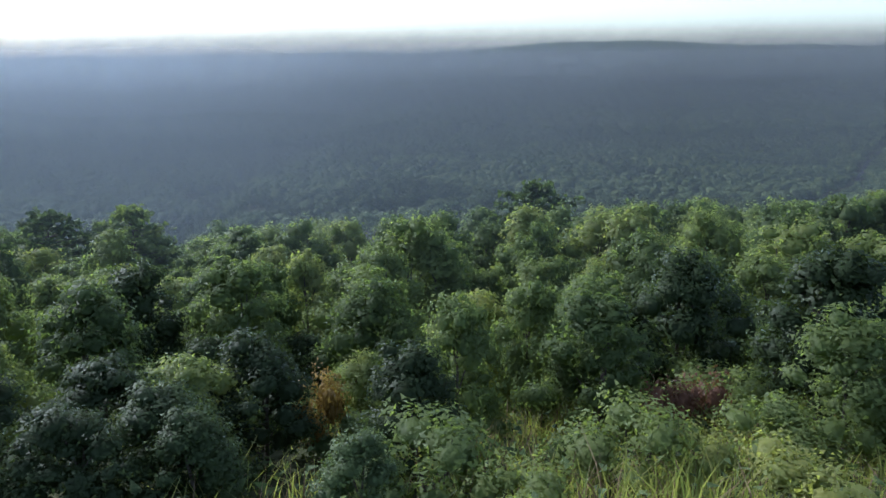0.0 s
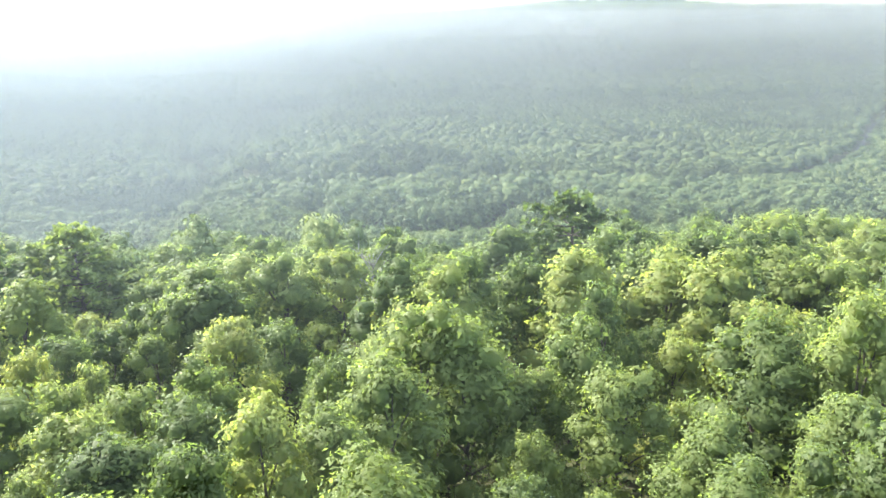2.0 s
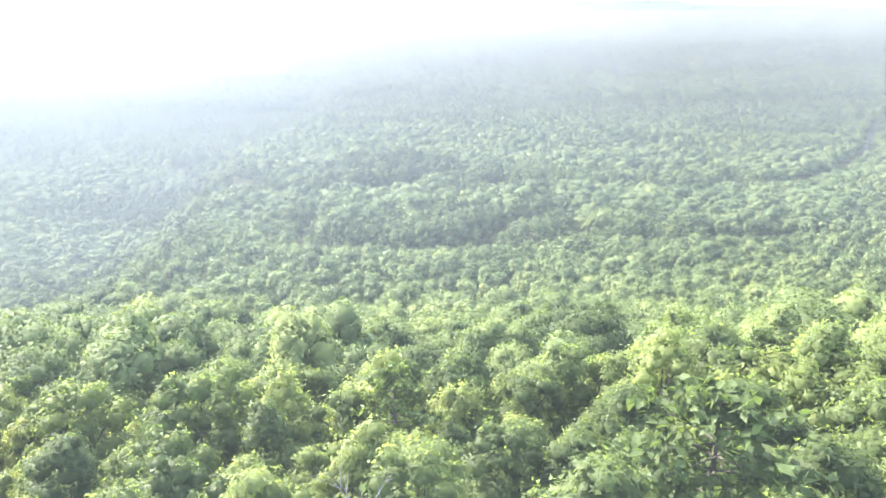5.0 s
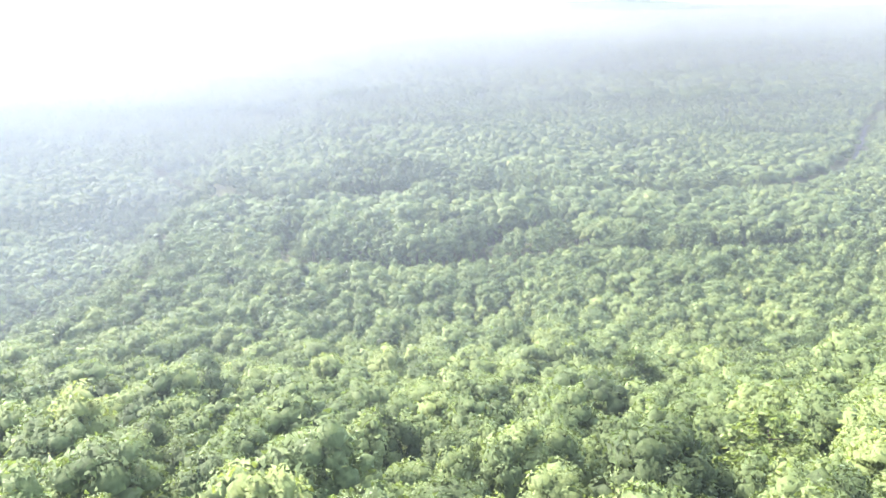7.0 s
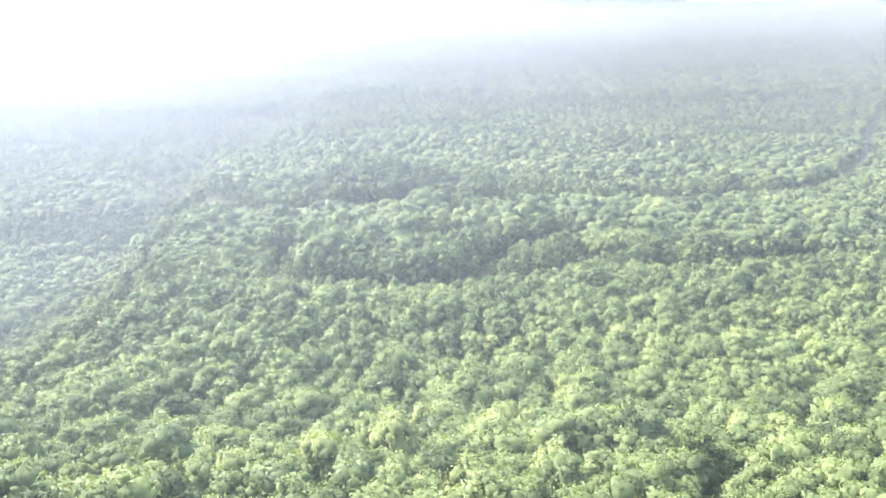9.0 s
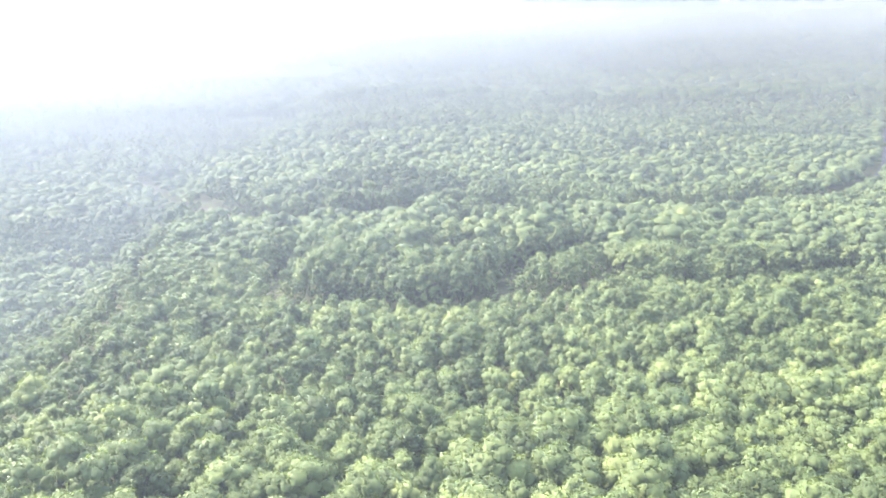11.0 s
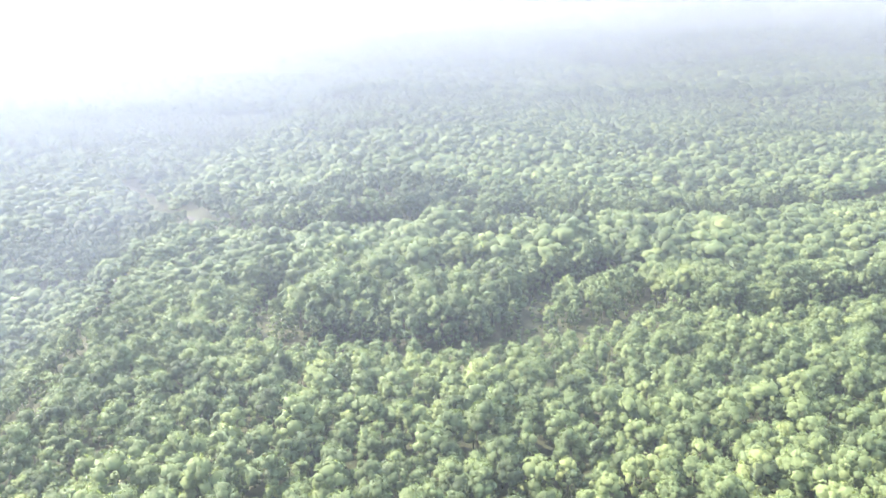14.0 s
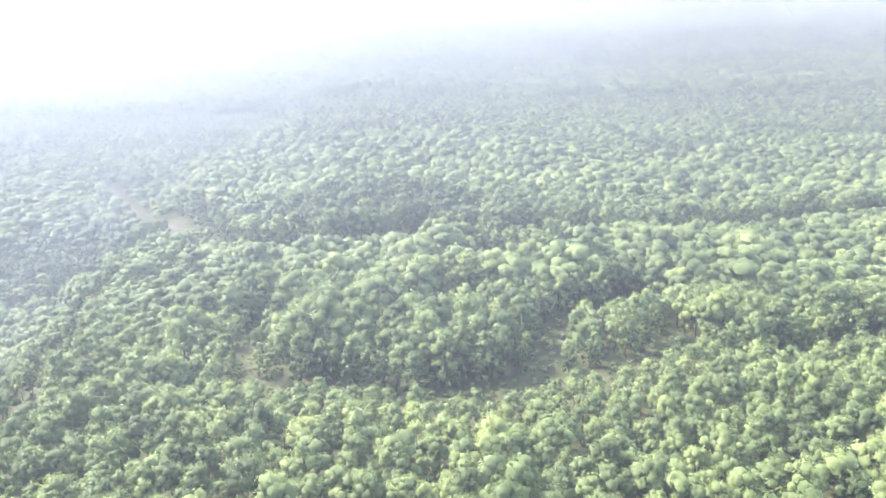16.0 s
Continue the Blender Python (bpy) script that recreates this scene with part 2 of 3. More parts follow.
def mesh_object(name, verts, faces, mat, smooth=False, tone=None, parent=None, normals=None):
    me = bpy.data.meshes.new(name)
    v = np.asarray(verts, np.float32)
    f = np.asarray(faces, np.int32)
    n, k = f.shape
    me.vertices.add(len(v))
    me.vertices.foreach_set("co", v.ravel())
    me.loops.add(n * k)
    me.loops.foreach_set("vertex_index", f.ravel())
    me.polygons.add(n)
    me.polygons.foreach_set("loop_start", np.arange(0, n * k, k, dtype=np.int32))
    me.polygons.foreach_set("use_smooth", np.full(n, smooth))
    if tone is not None:
        me.attributes.new("tone", "FLOAT", "POINT").data.foreach_set("value", np.asarray(tone, np.float32))
    if normals is not None:      # leaves shade with the mass that they belong to
        me.attributes.new("custom_normal", "FLOAT_VECTOR", "POINT").data.foreach_set("vector", np.asarray(normals, np.float32).ravel())
    me.update(calc_edges=True)
    me.materials.append(mat)
    ob = new(name, me)
    ob.parent = parent
    return ob


def grid_faces(rows, cols):
    i = np.arange(rows * cols).reshape(rows, cols)
    return np.stack([i[:-1, :-1], i[:-1, 1:], i[1:, 1:], i[1:, :-1]], -1).reshape(-1, 4)


# ---- ground, road, track, field ----
gy = np.concatenate([np.arange(-400, -20, 38), np.arange(-20, 110, 2.5), np.arange(110, 500, 10), np.arange(500, 1500, 25), np.arange(1500, 5201, 100)])
gx = np.concatenate([-np.geomspace(60, 4800, 50)[::-1], np.arange(-57, 58, 3.0), np.geomspace(60, 4800, 50)])
GX, GY = np.meshgrid(gx, gy)
GZ = ground_z(GX, GY) + np.where(GY < 130, rng.normal(0, 0.12, GX.shape), 0)
tagged(mesh_object("ground", np.stack([GX, GY, GZ], -1).reshape(-1, 3), grid_faces(*GX.shape), SOIL, True), "hillside and valley floor of leaf litter and dark soil", "ground", kind="structure")


def strip(name, line, half, mat, lift, label):
    pts = []
    for (ax, ay), (bx, by) in zip(line, line[1:]):
        n = max(2, int(math.hypot(bx - ax, by - ay) / 8))
        pts += [(ax + (bx - ax) * i / n, ay + (by - ay) * i / n) for i in range(n)]
    p = np.array(pts + [line[-1]], float)
    for _ in range(4):
        p[1:-1] = (p[:-2] + 2 * p[1:-1] + p[2:]) / 4
    d = np.gradient(p, axis=0)
    d /= np.linalg.norm(d, axis=1)[:, None]
    side = np.stack([-d[:, 1], d[:, 0]], -1)
    cols = [p + side * half * k for k in (-1, -0.4, 0.4, 1)]
    v = np.stack(cols, 1)
    z = ground_z(v[..., 0], v[..., 1]) + lift + np.array([0, 0.12, 0.12, 0])
    return tagged(mesh_object(name, np.concatenate([v, z[..., None]], -1).reshape(-1, 3), grid_faces(len(p), 4), mat, True), label, name, kind="structure")


strip("road", ROAD_LINE, 3.2, ASPHALT, 0.35, "narrow dark asphalt road winding between tall trees")
strip("track", TRACK_LINE, 2.2, TRACK, 0.35, "pale dirt track cut through the forest")
a = np.linspace(0, 2 * np.pi, 40, endpoint=False)
ring = [(r * (46 + 5 * np.sin(3 * a)) * np.cos(a) - 376, r * (52 + 6 * np.cos(2 * a)) * np.sin(a) + 1800) for r in (0.02, 0.35, 0.7, 1.0)]
fx, fy = np.stack([q[0] for q in ring]), np.stack([q[1] for q in ring])
fx, fy = np.concatenate([fx, fx[:, :1]], 1), np.concatenate([fy, fy[:, :1]], 1)
tagged(mesh_object("field", np.stack([fx, fy, ground_z(fx, fy) + 2.0], -1).reshape(-1, 3), grid_faces(*fx.shape), FIELD, True), "pale mown field in a clearing of the valley forest", "field", kind="structure")


# ---- foliage shapes ----
def ico(sub):
    bm = bmesh.new()
    bmesh.ops.create_icosphere(bm, subdivisions=sub, radius=1)
    v = np.array([q.co[:] for q in bm.verts])
    f = np.array([[q.index for q in p.verts] for p in bm.faces])
    bm.free()
    return v, f


ICO1, ICO2 = ico(1), ico(2)


def cap(ball):
    """The ball without the faces that look down."""
    v, f = ball
    f = f[v[f].mean(1)[:, 2] > -0.3]
    used, back = np.unique(f, return_inverse=True)
    return v[used], back.reshape(f.shape)


DOME = cap(ICO1)


def lump(r, ball, centre, radii, rough):
    v, f = ball
    turn = r.uniform(0, 6.28)
    v = v @ np.array([[math.cos(turn), math.sin(turn), 0], [-math.sin(turn), math.cos(turn), 0], [0, 0, 1]])
    w = v * (1 + r.normal(0, rough, (len(v), 1)))
    return w * radii + centre, f


def join(pieces):
    vs, fs, n = [], [], 0
    for v, f in pieces:
        vs.append(v)
        fs.append(f + n)
        n += len(v)
    return np.concatenate(vs), np.concatenate(fs)


def round_off(pieces, heads, own=0.0, crown=0.45, middle=0.35):
    """Joins leaf masses: each piece (v, f) with the centre of its mass; returns vertices, faces and soft outward normals."""
    v, f = join(pieces)
    c = np.concatenate([np.broadcast_to(h, (len(p[0]), 3)) for p, h in zip(pieces, heads)])
    n = unit(v - c) * (1 - crown) + unit(v - (0, 0, middle)) * crown
    if own:
        flat = unit(np.cross(v[f[:, 1]] - v[f[:, 0]], v[f[:, 2]] - v[f[:, 0]]))
        flat *= np.sign((flat * n[f[:, 0]]).sum(1, keepdims=True) + 1e-9)
        for k in range(3):
            n[f[:, k]] += own * flat / (1 + crown)
    return v, f, unit(n)


def unit(v):
    return v / np.maximum(np.linalg.norm(v, axis=-1, keepdims=True), 1e-9)


def leaf_cards(r, centres, normals, size, spread, sides=4):
    """Small leaf blades set about the given places; four corners (a folded rhomb) or three."""
    n = len(centres)
    nrm = unit(normals + r.normal(0, spread, (n, 3)))
    u = unit(np.cross(nrm, unit(r.normal(0, 1, (n, 3)))))
    w = np.cross(nrm, u)
    s = (size * r.uniform(0.65, 1.35, n))[:, None]
    if sides == 4:
        v = np.stack([centres - u * s * 0.5, centres + w * s * 0.3 + nrm * s * 0.10, centres + u * s * 0.5 - nrm * s * 0.08, centres - w * s * 0.3 + nrm * s * 0.10], 1)
        f = np.arange(4 * n).reshape(n, 4)
        return v.reshape(-1, 3), np.concatenate([f[:, [0, 1, 2]], f[:, [0, 2, 3]]])
    v = np.stack([centres - u * s * 0.34, centres + u * s * 0.34, centres + w * s], 1)
    return v.reshape(-1, 3), np.arange(3 * n).reshape(n, 3)


def tube(points, radii, sides=6):
    p, n = np.asarray(points, float), len(points)
    d = unit(np.gradient(p, axis=0))
    ref = np.where(np.abs(d[:, 2:3]) > 0.9, [[1.0, 0, 0]], [[0, 0, 1.0]])
    u = unit(np.cross(d, ref))
    w = np.cross(d, u)
    ang = np.linspace(0, 2 * np.pi, sides, endpoint=False)
    v = p[:, None] + np.asarray(radii)[:, None, None] * (u[:, None] * np.cos(ang)[None, :, None] + w[:, None] * np.sin(ang)[None, :, None])
    i = np.arange(n * sides).reshape(n, sides)
    a, b = i[:-1], i[1:]
    q = np.stack([a, np.roll(a, -1, 1), np.roll(b, -1, 1), b], -1).reshape(-1, 4)
    return v.reshape(-1, 3), np.concatenate([q[:, [0, 1, 2]], q[:, [0, 2, 3]]])


def crown_clumps(r, n, width, low, high, slim=1.0):
    """Centres and radii of the leaf masses of a crown 1 m high: tiers of sprays round an uneven, lopsided egg, with gaps between."""
    out, off = [], r.uniform(-0.10, 0.10, 2) * width
    gap = r.uniform(0, 6.28)
    for i in range(n):
        t = (i + 0.5) / n
        z = low + (high - low) * t + r.uniform(-0.04, 0.04)
        girth = math.sin(math.pi * min(0.97, 0.30 + 0.64 * t) ** slim)
        ang = i * 2.4 + r.uniform(-0.7, 0.7)
        girth *= 1 + 0.3 * math.cos(2 * (ang - gap)) + 0.12 * math.sin(5 * ang)
        ring_r = width * girth * r.uniform(0.45, 1.0) * 0.85
        out.append(((ring_r * math.cos(ang) + off[0], ring_r * math.sin(ang) + off[1], z), width * r.uniform(0.17, 0.33)))
    for _ in range(3):
        out.append(((r.uniform(-0.3, 0.3) * width, r.uniform(-0.3, 0.3) * width, high * r.uniform(0.95, 1.08)), width * r.uniform(0.12, 0.24)))
    return out


def broadleaf(seed, leaves, size, clumps, width, low=0.38, slim=1.0, sides=4, core=0.62):
    """Meshes for a tree 1 m high (scaled when set): trunk with limbs, crown of leaf sprays over small inner masses."""
    r = np.random.default_rng(seed)
    cl = crown_clumps(r, clumps, width, low, 0.86, slim)
    bend = r.uniform(-0.04, 0.04, 2)
    stem = [(bend[0] * t * 2, bend[1] * t * 2, t * 0.86 - 0.04) for t in (0, 0.08, 0.3, 0.55, 0.8, 1)]
    wood = [tube(stem, [0.024, 0.018, 0.014, 0.011, 0.007, 0.002], 6)]
    for c, rad in cl[::6]:
        z0 = max(0.15, c[2] - 0.25)
        wood.append(tube([(bend[0] * z0, bend[1] * z0, z0), (c[0] * 0.5, c[1] * 0.5, (z0 + c[2]) / 2 + 0.02), c], [0.008, 0.005, 0.0015], 4))
    leafy, heads = [], []
    share = np.array([rad ** 2 for c, rad in cl])
    share = (share / share.sum() * leaves).astype(int)
    for (c, rad), n in zip(cl, share):
        c = np.array(c)
        flat = r.uniform(0.5, 0.85)
        leafy.append(lump(r, ICO2, c - (0, 0, rad * 0.12), np.array((rad, rad, rad * flat)) * core, 0.14))
        out_dir = unit(c - np.array((0, 0, 0.45))) * 0.5
        d = unit(r.normal(0, 1, (n, 3)) + [0, 0, 0.35] + out_dir)
        ragged = 1 + 0.28 * np.sin(d[:, :1] * 6 + c[0] * 40) * np.sin(d[:, 1:2] * 6 + c[1] * 40) + 0.14 * np.sin(d[:, 2:] * 11 + seed)
        reach = np.where(r.random((n, 1)) < 0.14, r.uniform(1.1, 1.55, (n, 1)), r.uniform(0.78, 1.12, (n, 1))) * ragged
        leafy.append(leaf_cards(r, c + d * reach * np.array((rad, rad, rad * flat)), d * 0.8 + [0, 0, 0.5], size, 0.38, sides))
        heads += [c - (0, 0, rad * 0.3)] * 2
    return wood, round_off(leafy, heads, 0.3, 0.35)


def pine(seed, tufts=260):
    """A thin open pine, 1 m high: whorls of level branches that carry flat needle tufts."""
    r = np.random.default_rng(seed)
    wood = [tube([(0, 0, -0.04), (0.004, 0.003, 0.3), (-0.004, 0.006, 0.65), (0, 0, 1)], [0.02, 0.015, 0.009, 0.001], 6)]
    spots = []
    for k in range(13):
        z = 0.33 + 0.64 * k / 12
        reach = 0.32 * (1 - (k / 13) ** 2.6) * r.uniform(0.75, 1.15) + 0.03
        for j in range(4):
            ang = k * 1.1 + j * math.pi / 2 + r.uniform(-0.3, 0.3)
            ln = reach * r.uniform(0.6, 1.1)
            tip = np.array((math.cos(ang) * ln, math.sin(ang) * ln, z + ln * 0.22))
            wood.append(tube([(0, 0, z), tip * (0.5, 0.5, 1) - (0, 0, ln * 0.12), tip], [0.005, 0.003, 0.0008], 4))
            for m in range(5):
                spots.append((np.array((0, 0, z)) * (1 - (0.4 + 0.15 * m)) + tip * (0.4 + 0.15 * m), 0.05))
    c = np.array([s[0] for s in spots])
    c = np.repeat(c, 9, 0) + r.normal(0, 0.016, (len(c) * 9, 3))
    d = unit(r.normal(0, 1, c.shape) + [0, 0, 0.9])
    return wood, leaf_cards(r, c, d, 0.042, 0.5)


def shrub(seed, leaves, size):
    r = np.random.default_rng(seed)
    cl = [((r.uniform(-0.42, 0.42), r.uniform(-0.42, 0.42), r.uniform(0.35, 0.8)), r.uniform(0.22, 0.36)) for _ in range(8)]
    wood = [tube([(0.05 * c[0], 0.05 * c[1], -0.04), (c[0] * 0.6, c[1] * 0.6, c[2] * 0.6), (c[0], c[1], c[2] + 0.15)], [0.014, 0.009, 0.002], 4) for c, q in cl]
    leafy, heads = [], []
    for c, rad in cl:
        leafy.append(lump(r, ICO1, np.array(c) - (0, 0, 0.05), np.array((rad, rad, rad)) * 0.55, 0.15))
        d = unit(r.normal(0, 1, (leaves // 8, 3)))
        leafy.append(leaf_cards(r, np.array(c) + d * rad * r.uniform(0.5, 1.25, (len(d), 1)), d + [0, 0, 0.6], size, 0.5, 3))
        heads += [np.array(c) - (0, 0, 0.1)] * 2
    return wood, round_off(leafy, heads, 0.3, 0.3, 0.2)


def dead_tree(seed):
    r = np.random.default_rng(seed)
    wood = [tube([(0, 0, -0.04), (0.01, 0, 0.4), (0.0, 0.02, 0.7), (0.03, 0.01, 1)], [0.02, 0.016, 0.01, 0.002], 6)]
    for k in range(22):
        z, ang, ln = r.uniform(0.4, 0.95), r.uniform(0, 6.28), r.uniform(0.12, 0.3)
        b = np.array((math.cos(ang) * ln, math.sin(ang) * ln, z + ln * 0.8))
        wood.append(tube([(0, 0, z), b * (0.5, 0.5, 1) - (0, 0, ln * 0.3), b], [0.007, 0.004, 0.001], 4))
        twigs = [wood.pop()]
        for q in range(3):
            e = b + r.normal(0, 0.05, 3) + (0, 0, 0.05)
            twigs.append(tube([b * (0.7, 0.7, 1) - (0, 0, ln * 0.15), e], [0.003, 0.0008], 3))
        wood.append(join(twigs))
    return wood


def make_thing(name, wood, leafy, mat, label, category, group, part_name="crown", wood_name="trunk", wood_mat=None):
    top = new(name)
    trunk = mesh_object(wood_name, *wood[0], wood_mat or BARK, True, parent=top)
    for piece in wood[1:]:
        mesh_object("limb", *piece, wood_mat or BARK, True, parent=trunk)
    if leafy is not None:
        mesh_object(part_name, *leafy[:2], mat, True, parent=top, normals=leafy[2] if len(leafy) > 2 else None)
    return tagged(top, label, category, group)


# ---- hillside trees, each its own thing ----
FINE = [broadleaf(20 + i, 6600, 0.027, 30 + 3 * (i % 4), 0.40 + 0.04 * (i % 3), 0.22, 0.9 + 0.1 * (i % 2), 3, 0.6) for i in range(5)]
NEAR = [broadleaf(30 + i, 4600, 0.027, 28 + 3 * (i % 3), 0.38 + 0.04 * (i % 3), 0.26, 0.9 + 0.1 * (i % 2), 3, 0.6) for i in range(5)]
TALL = [broadleaf(40 + i, 2600, 0.030, 28, 0.35 + 0.03 * (i % 3), 0.32, 1.0, 3, 0.7) for i in range(4)]
PINES = [pine(60), pine(61)]
SHRUBS = [shrub(70 + i, 1700, 0.055) for i in range(4)]
made = {}


def plant(kind, variant, x, y, height, spread, turn):
    """Sets a tree or shrub at its place; the first of a kind is built, the others share its meshes."""
    key = (kind, variant)
    z = float(ground_z(x, y)) - 0.05
    if key not in made:
        made[key] = {
            "oak_tree": lambda: make_thing("oak_tree", *NEAR[variant], LEAF, "young oak in full dark green leaf on the hillside", "tree", "oaks on the hillside"),
            "ash_tree": lambda: make_thing("ash_tree", *NEAR[variant], LEAF_LIGHT, "slender ash with yellow-green sunlit leaves on the hillside", "tree", "ashes on the hillside"),
            "young_oak": lambda: make_thing("young_oak", *FINE[variant], LEAF, "bushy young oak with small dark green leaves near the clearing", "tree", "young oaks near the clearing"),
            "laurel_tree": lambda: make_thing("laurel_tree", *FINE[variant], LEAF_SHADED, "dark glossy-leaved young tree crowding the clearing's edge", "tree", "dark trees by the clearing"),
            "young_ash": lambda: make_thing("young_ash", *FINE[variant], LEAF_LIGHT, "young ash with fine yellow-green sunlit leaves near the clearing", "tree", "young ashes near the clearing"),
            "maple_tree": lambda: make_thing("maple_tree", *TALL[variant], LEAF, "tall green maple lower down the hillside", "tree", "maples down the slope"),
            "hickory_tree": lambda: make_thing("hickory_tree", *TALL[variant], LEAF_LIGHT, "yellow-green hickory among darker trees down the slope", "tree", "hickories down the slope"),
            "pine_tree": lambda: make_thing("pine_tree", *PINES[variant], NEEDLE, "thin open pine with dark needles above the broadleaf trees", "tree", "pines", "needles"),
            "shrub": lambda: make_thing("shrub", *SHRUBS[variant], LEAF_SHRUB, "bushy green shrub at the edge of the clearing", "shrub", "shrubs at the clearing", "foliage", "stem"),
            "red_maple": lambda: make_thing("red_maple", *TALL[variant], RED_LEAF, "maple turned dull red among green trees in the valley", "tree", ""),
            "dry_shrub": lambda: make_thing("dry_shrub", *SHRUBS[variant], TAN_LEAF, "upright withered shrub with ochre-tan leaves by the clearing", "shrub", "", "foliage", "stem"),
            "rusty_shrub": lambda: make_thing("rusty_shrub", *SHRUBS[variant], RUST_LEAF, "rusty brown half-dead shrub at the edge of the clearing", "shrub", "rusty shrubs", "foliage", "stem"),
            "dead_tree": lambda: make_thing("dead_tree", dead_tree(90), None, None, "bare grey dead tree with broken twigs", "tree", wood_mat=DEAD_BARK, group=""),
        }[kind]()
        ob = made[key]
        ob.scale = (1, 1, 1)
        ob.matrix_basis = pose(x, y, z, 0, 0, turn)
    else:
        ob = copy_thing(made[key], pose(x, y, z, 0, 0, turn))
    ob.scale = (height * spread, height * spread, height)
    return ob


HEROES = [
    ("pine_tree", 0, 8.3, 69.0, 12.4, 1.25), ("pine_tree", 1, -2.3, 56.4, 8.2, 1.0), ("pine_tree", 1, -31.0, 60.0, 9.8, 1.3), ("pine_tree", 0, -27.0, 66.0, 10.5, 1.2),
    ("dead_tree", 0, -6.4, 68.0, 8.2, 0.9), ("pine_tree", 0, 27.0, 128.0, 14.0, 1.2), ("pine_tree", 1, 33.0, 193.0, 15.5, 1.2),
    ("hickory_tree", 0, 22.5, 94.5, 12.5, 1.1), ("hickory_tree", 1, 17.0, 84.0, 11.0, 1.15), ("hickory_tree", 2, 27.5, 90.0, 11.0, 1.1),
    ("ash_tree", 0, -9.4, 50.0, 6.3, 1.0), ("young_ash", 1, -3.2, 30.0, 5.6, 1.0), ("ash_tree", 2, 10.0, 40.3, 7.2, 1.0), ("oak_tree", 0, 10.2, 51.2, 9.6, 1.05), ("ash_tree", 3, 13.5, 33.5, 6.2, 1.0),
    ("young_ash", 4, 8.2, 17.5, 3.6, 1.1), ("young_ash", 0, 3.5, 20.5, 4.3, 1.0), ("young_ash", 2, -2.7, 25.5, 4.8, 0.9), ("young_ash", 3, -12.7, 28.5, 5.4, 1.0), ("young_oak", 3, -5.6, 17.0, 2.9, 1.2),
    ("red_maple", 0, -216.0, 545.0, 14.0, 1.1), ("dry_shrub", 1, -3.1, 18.6, 2.3, 0.45), ("rusty_shrub", 2, 5.4, 19.4, 2.1, 0.7), ("rusty_shrub", 3, -4.6, 12.0, 1.1, 0.9), ("rusty_shrub", 0, 6.4, 21.0, 2.0, 0.7),
    ("shrub", 1, -0.6, 14.2, 1.8, 1.2), ("shrub", 2, 5.2, 13.2, 1.4, 1.2),
    ("laurel_tree", 0, 9.2, 20.6, 5.4, 1.0), ("laurel_tree", 1, 12.6, 21.4, 4.4, 0.9), ("laurel_tree", 2, 7.0, 25.0, 5.6, 0.9), ("young_ash", 1, 9.4, 17.4, 2.9, 1.1), ("young_ash", 3, 12.0, 17.0, 3.0, 1.1),
    ("laurel_tree", 4, -5.0, 14.6, 2.6, 1.15), ("laurel_tree", 2, -6.0, 13.4, 2.4, 1.1), ("laurel_tree", 1, -7.8, 13.2, 2.2, 1.1), ("laurel_tree", 0, -6.8, 16.2, 3.0, 1.1), ("laurel_tree", 3, -1.0, 17.0, 3.2, 1.0), ("laurel_tree", 2, -4.3, 18.0, 3.4, 1.0), ("laurel_tree", 4, -8.6, 15.0, 2.7, 1.1),
    ("oak_tree", 1, 15.5, 36.0, 7.4, 1.1), ("oak_tree", 2, -15.0, 61.5, 8.9, 1.2), ("ash_tree", 4, -16.5, 38.0, 5.6, 1.1),
]
taken = []
for kind, variant, x, y, h, spread in HEROES:
    plant(kind, variant, x, y, h, spread, rng.uniform(0, 360))
    taken.append((x, y))


def scatter(y0, y1, gap, half):
    """Uneven rows of places between y0 and y1; gap and half width go by y."""
    out, y = [], y0
    while y < y1:
        s, w = gap(y), half(y)
        n = int(2 * w / s)
        xs = -w + (np.arange(n) + rng.uniform(-0.36, 0.36, n) + (0.5 if len(out) % 2 else 0)) * s
        ys = y + rng.uniform(-0.36, 0.36, n) * s
        out.append(np.stack([xs, ys], -1))
        y += s * 0.87
    return np.concatenate(out)


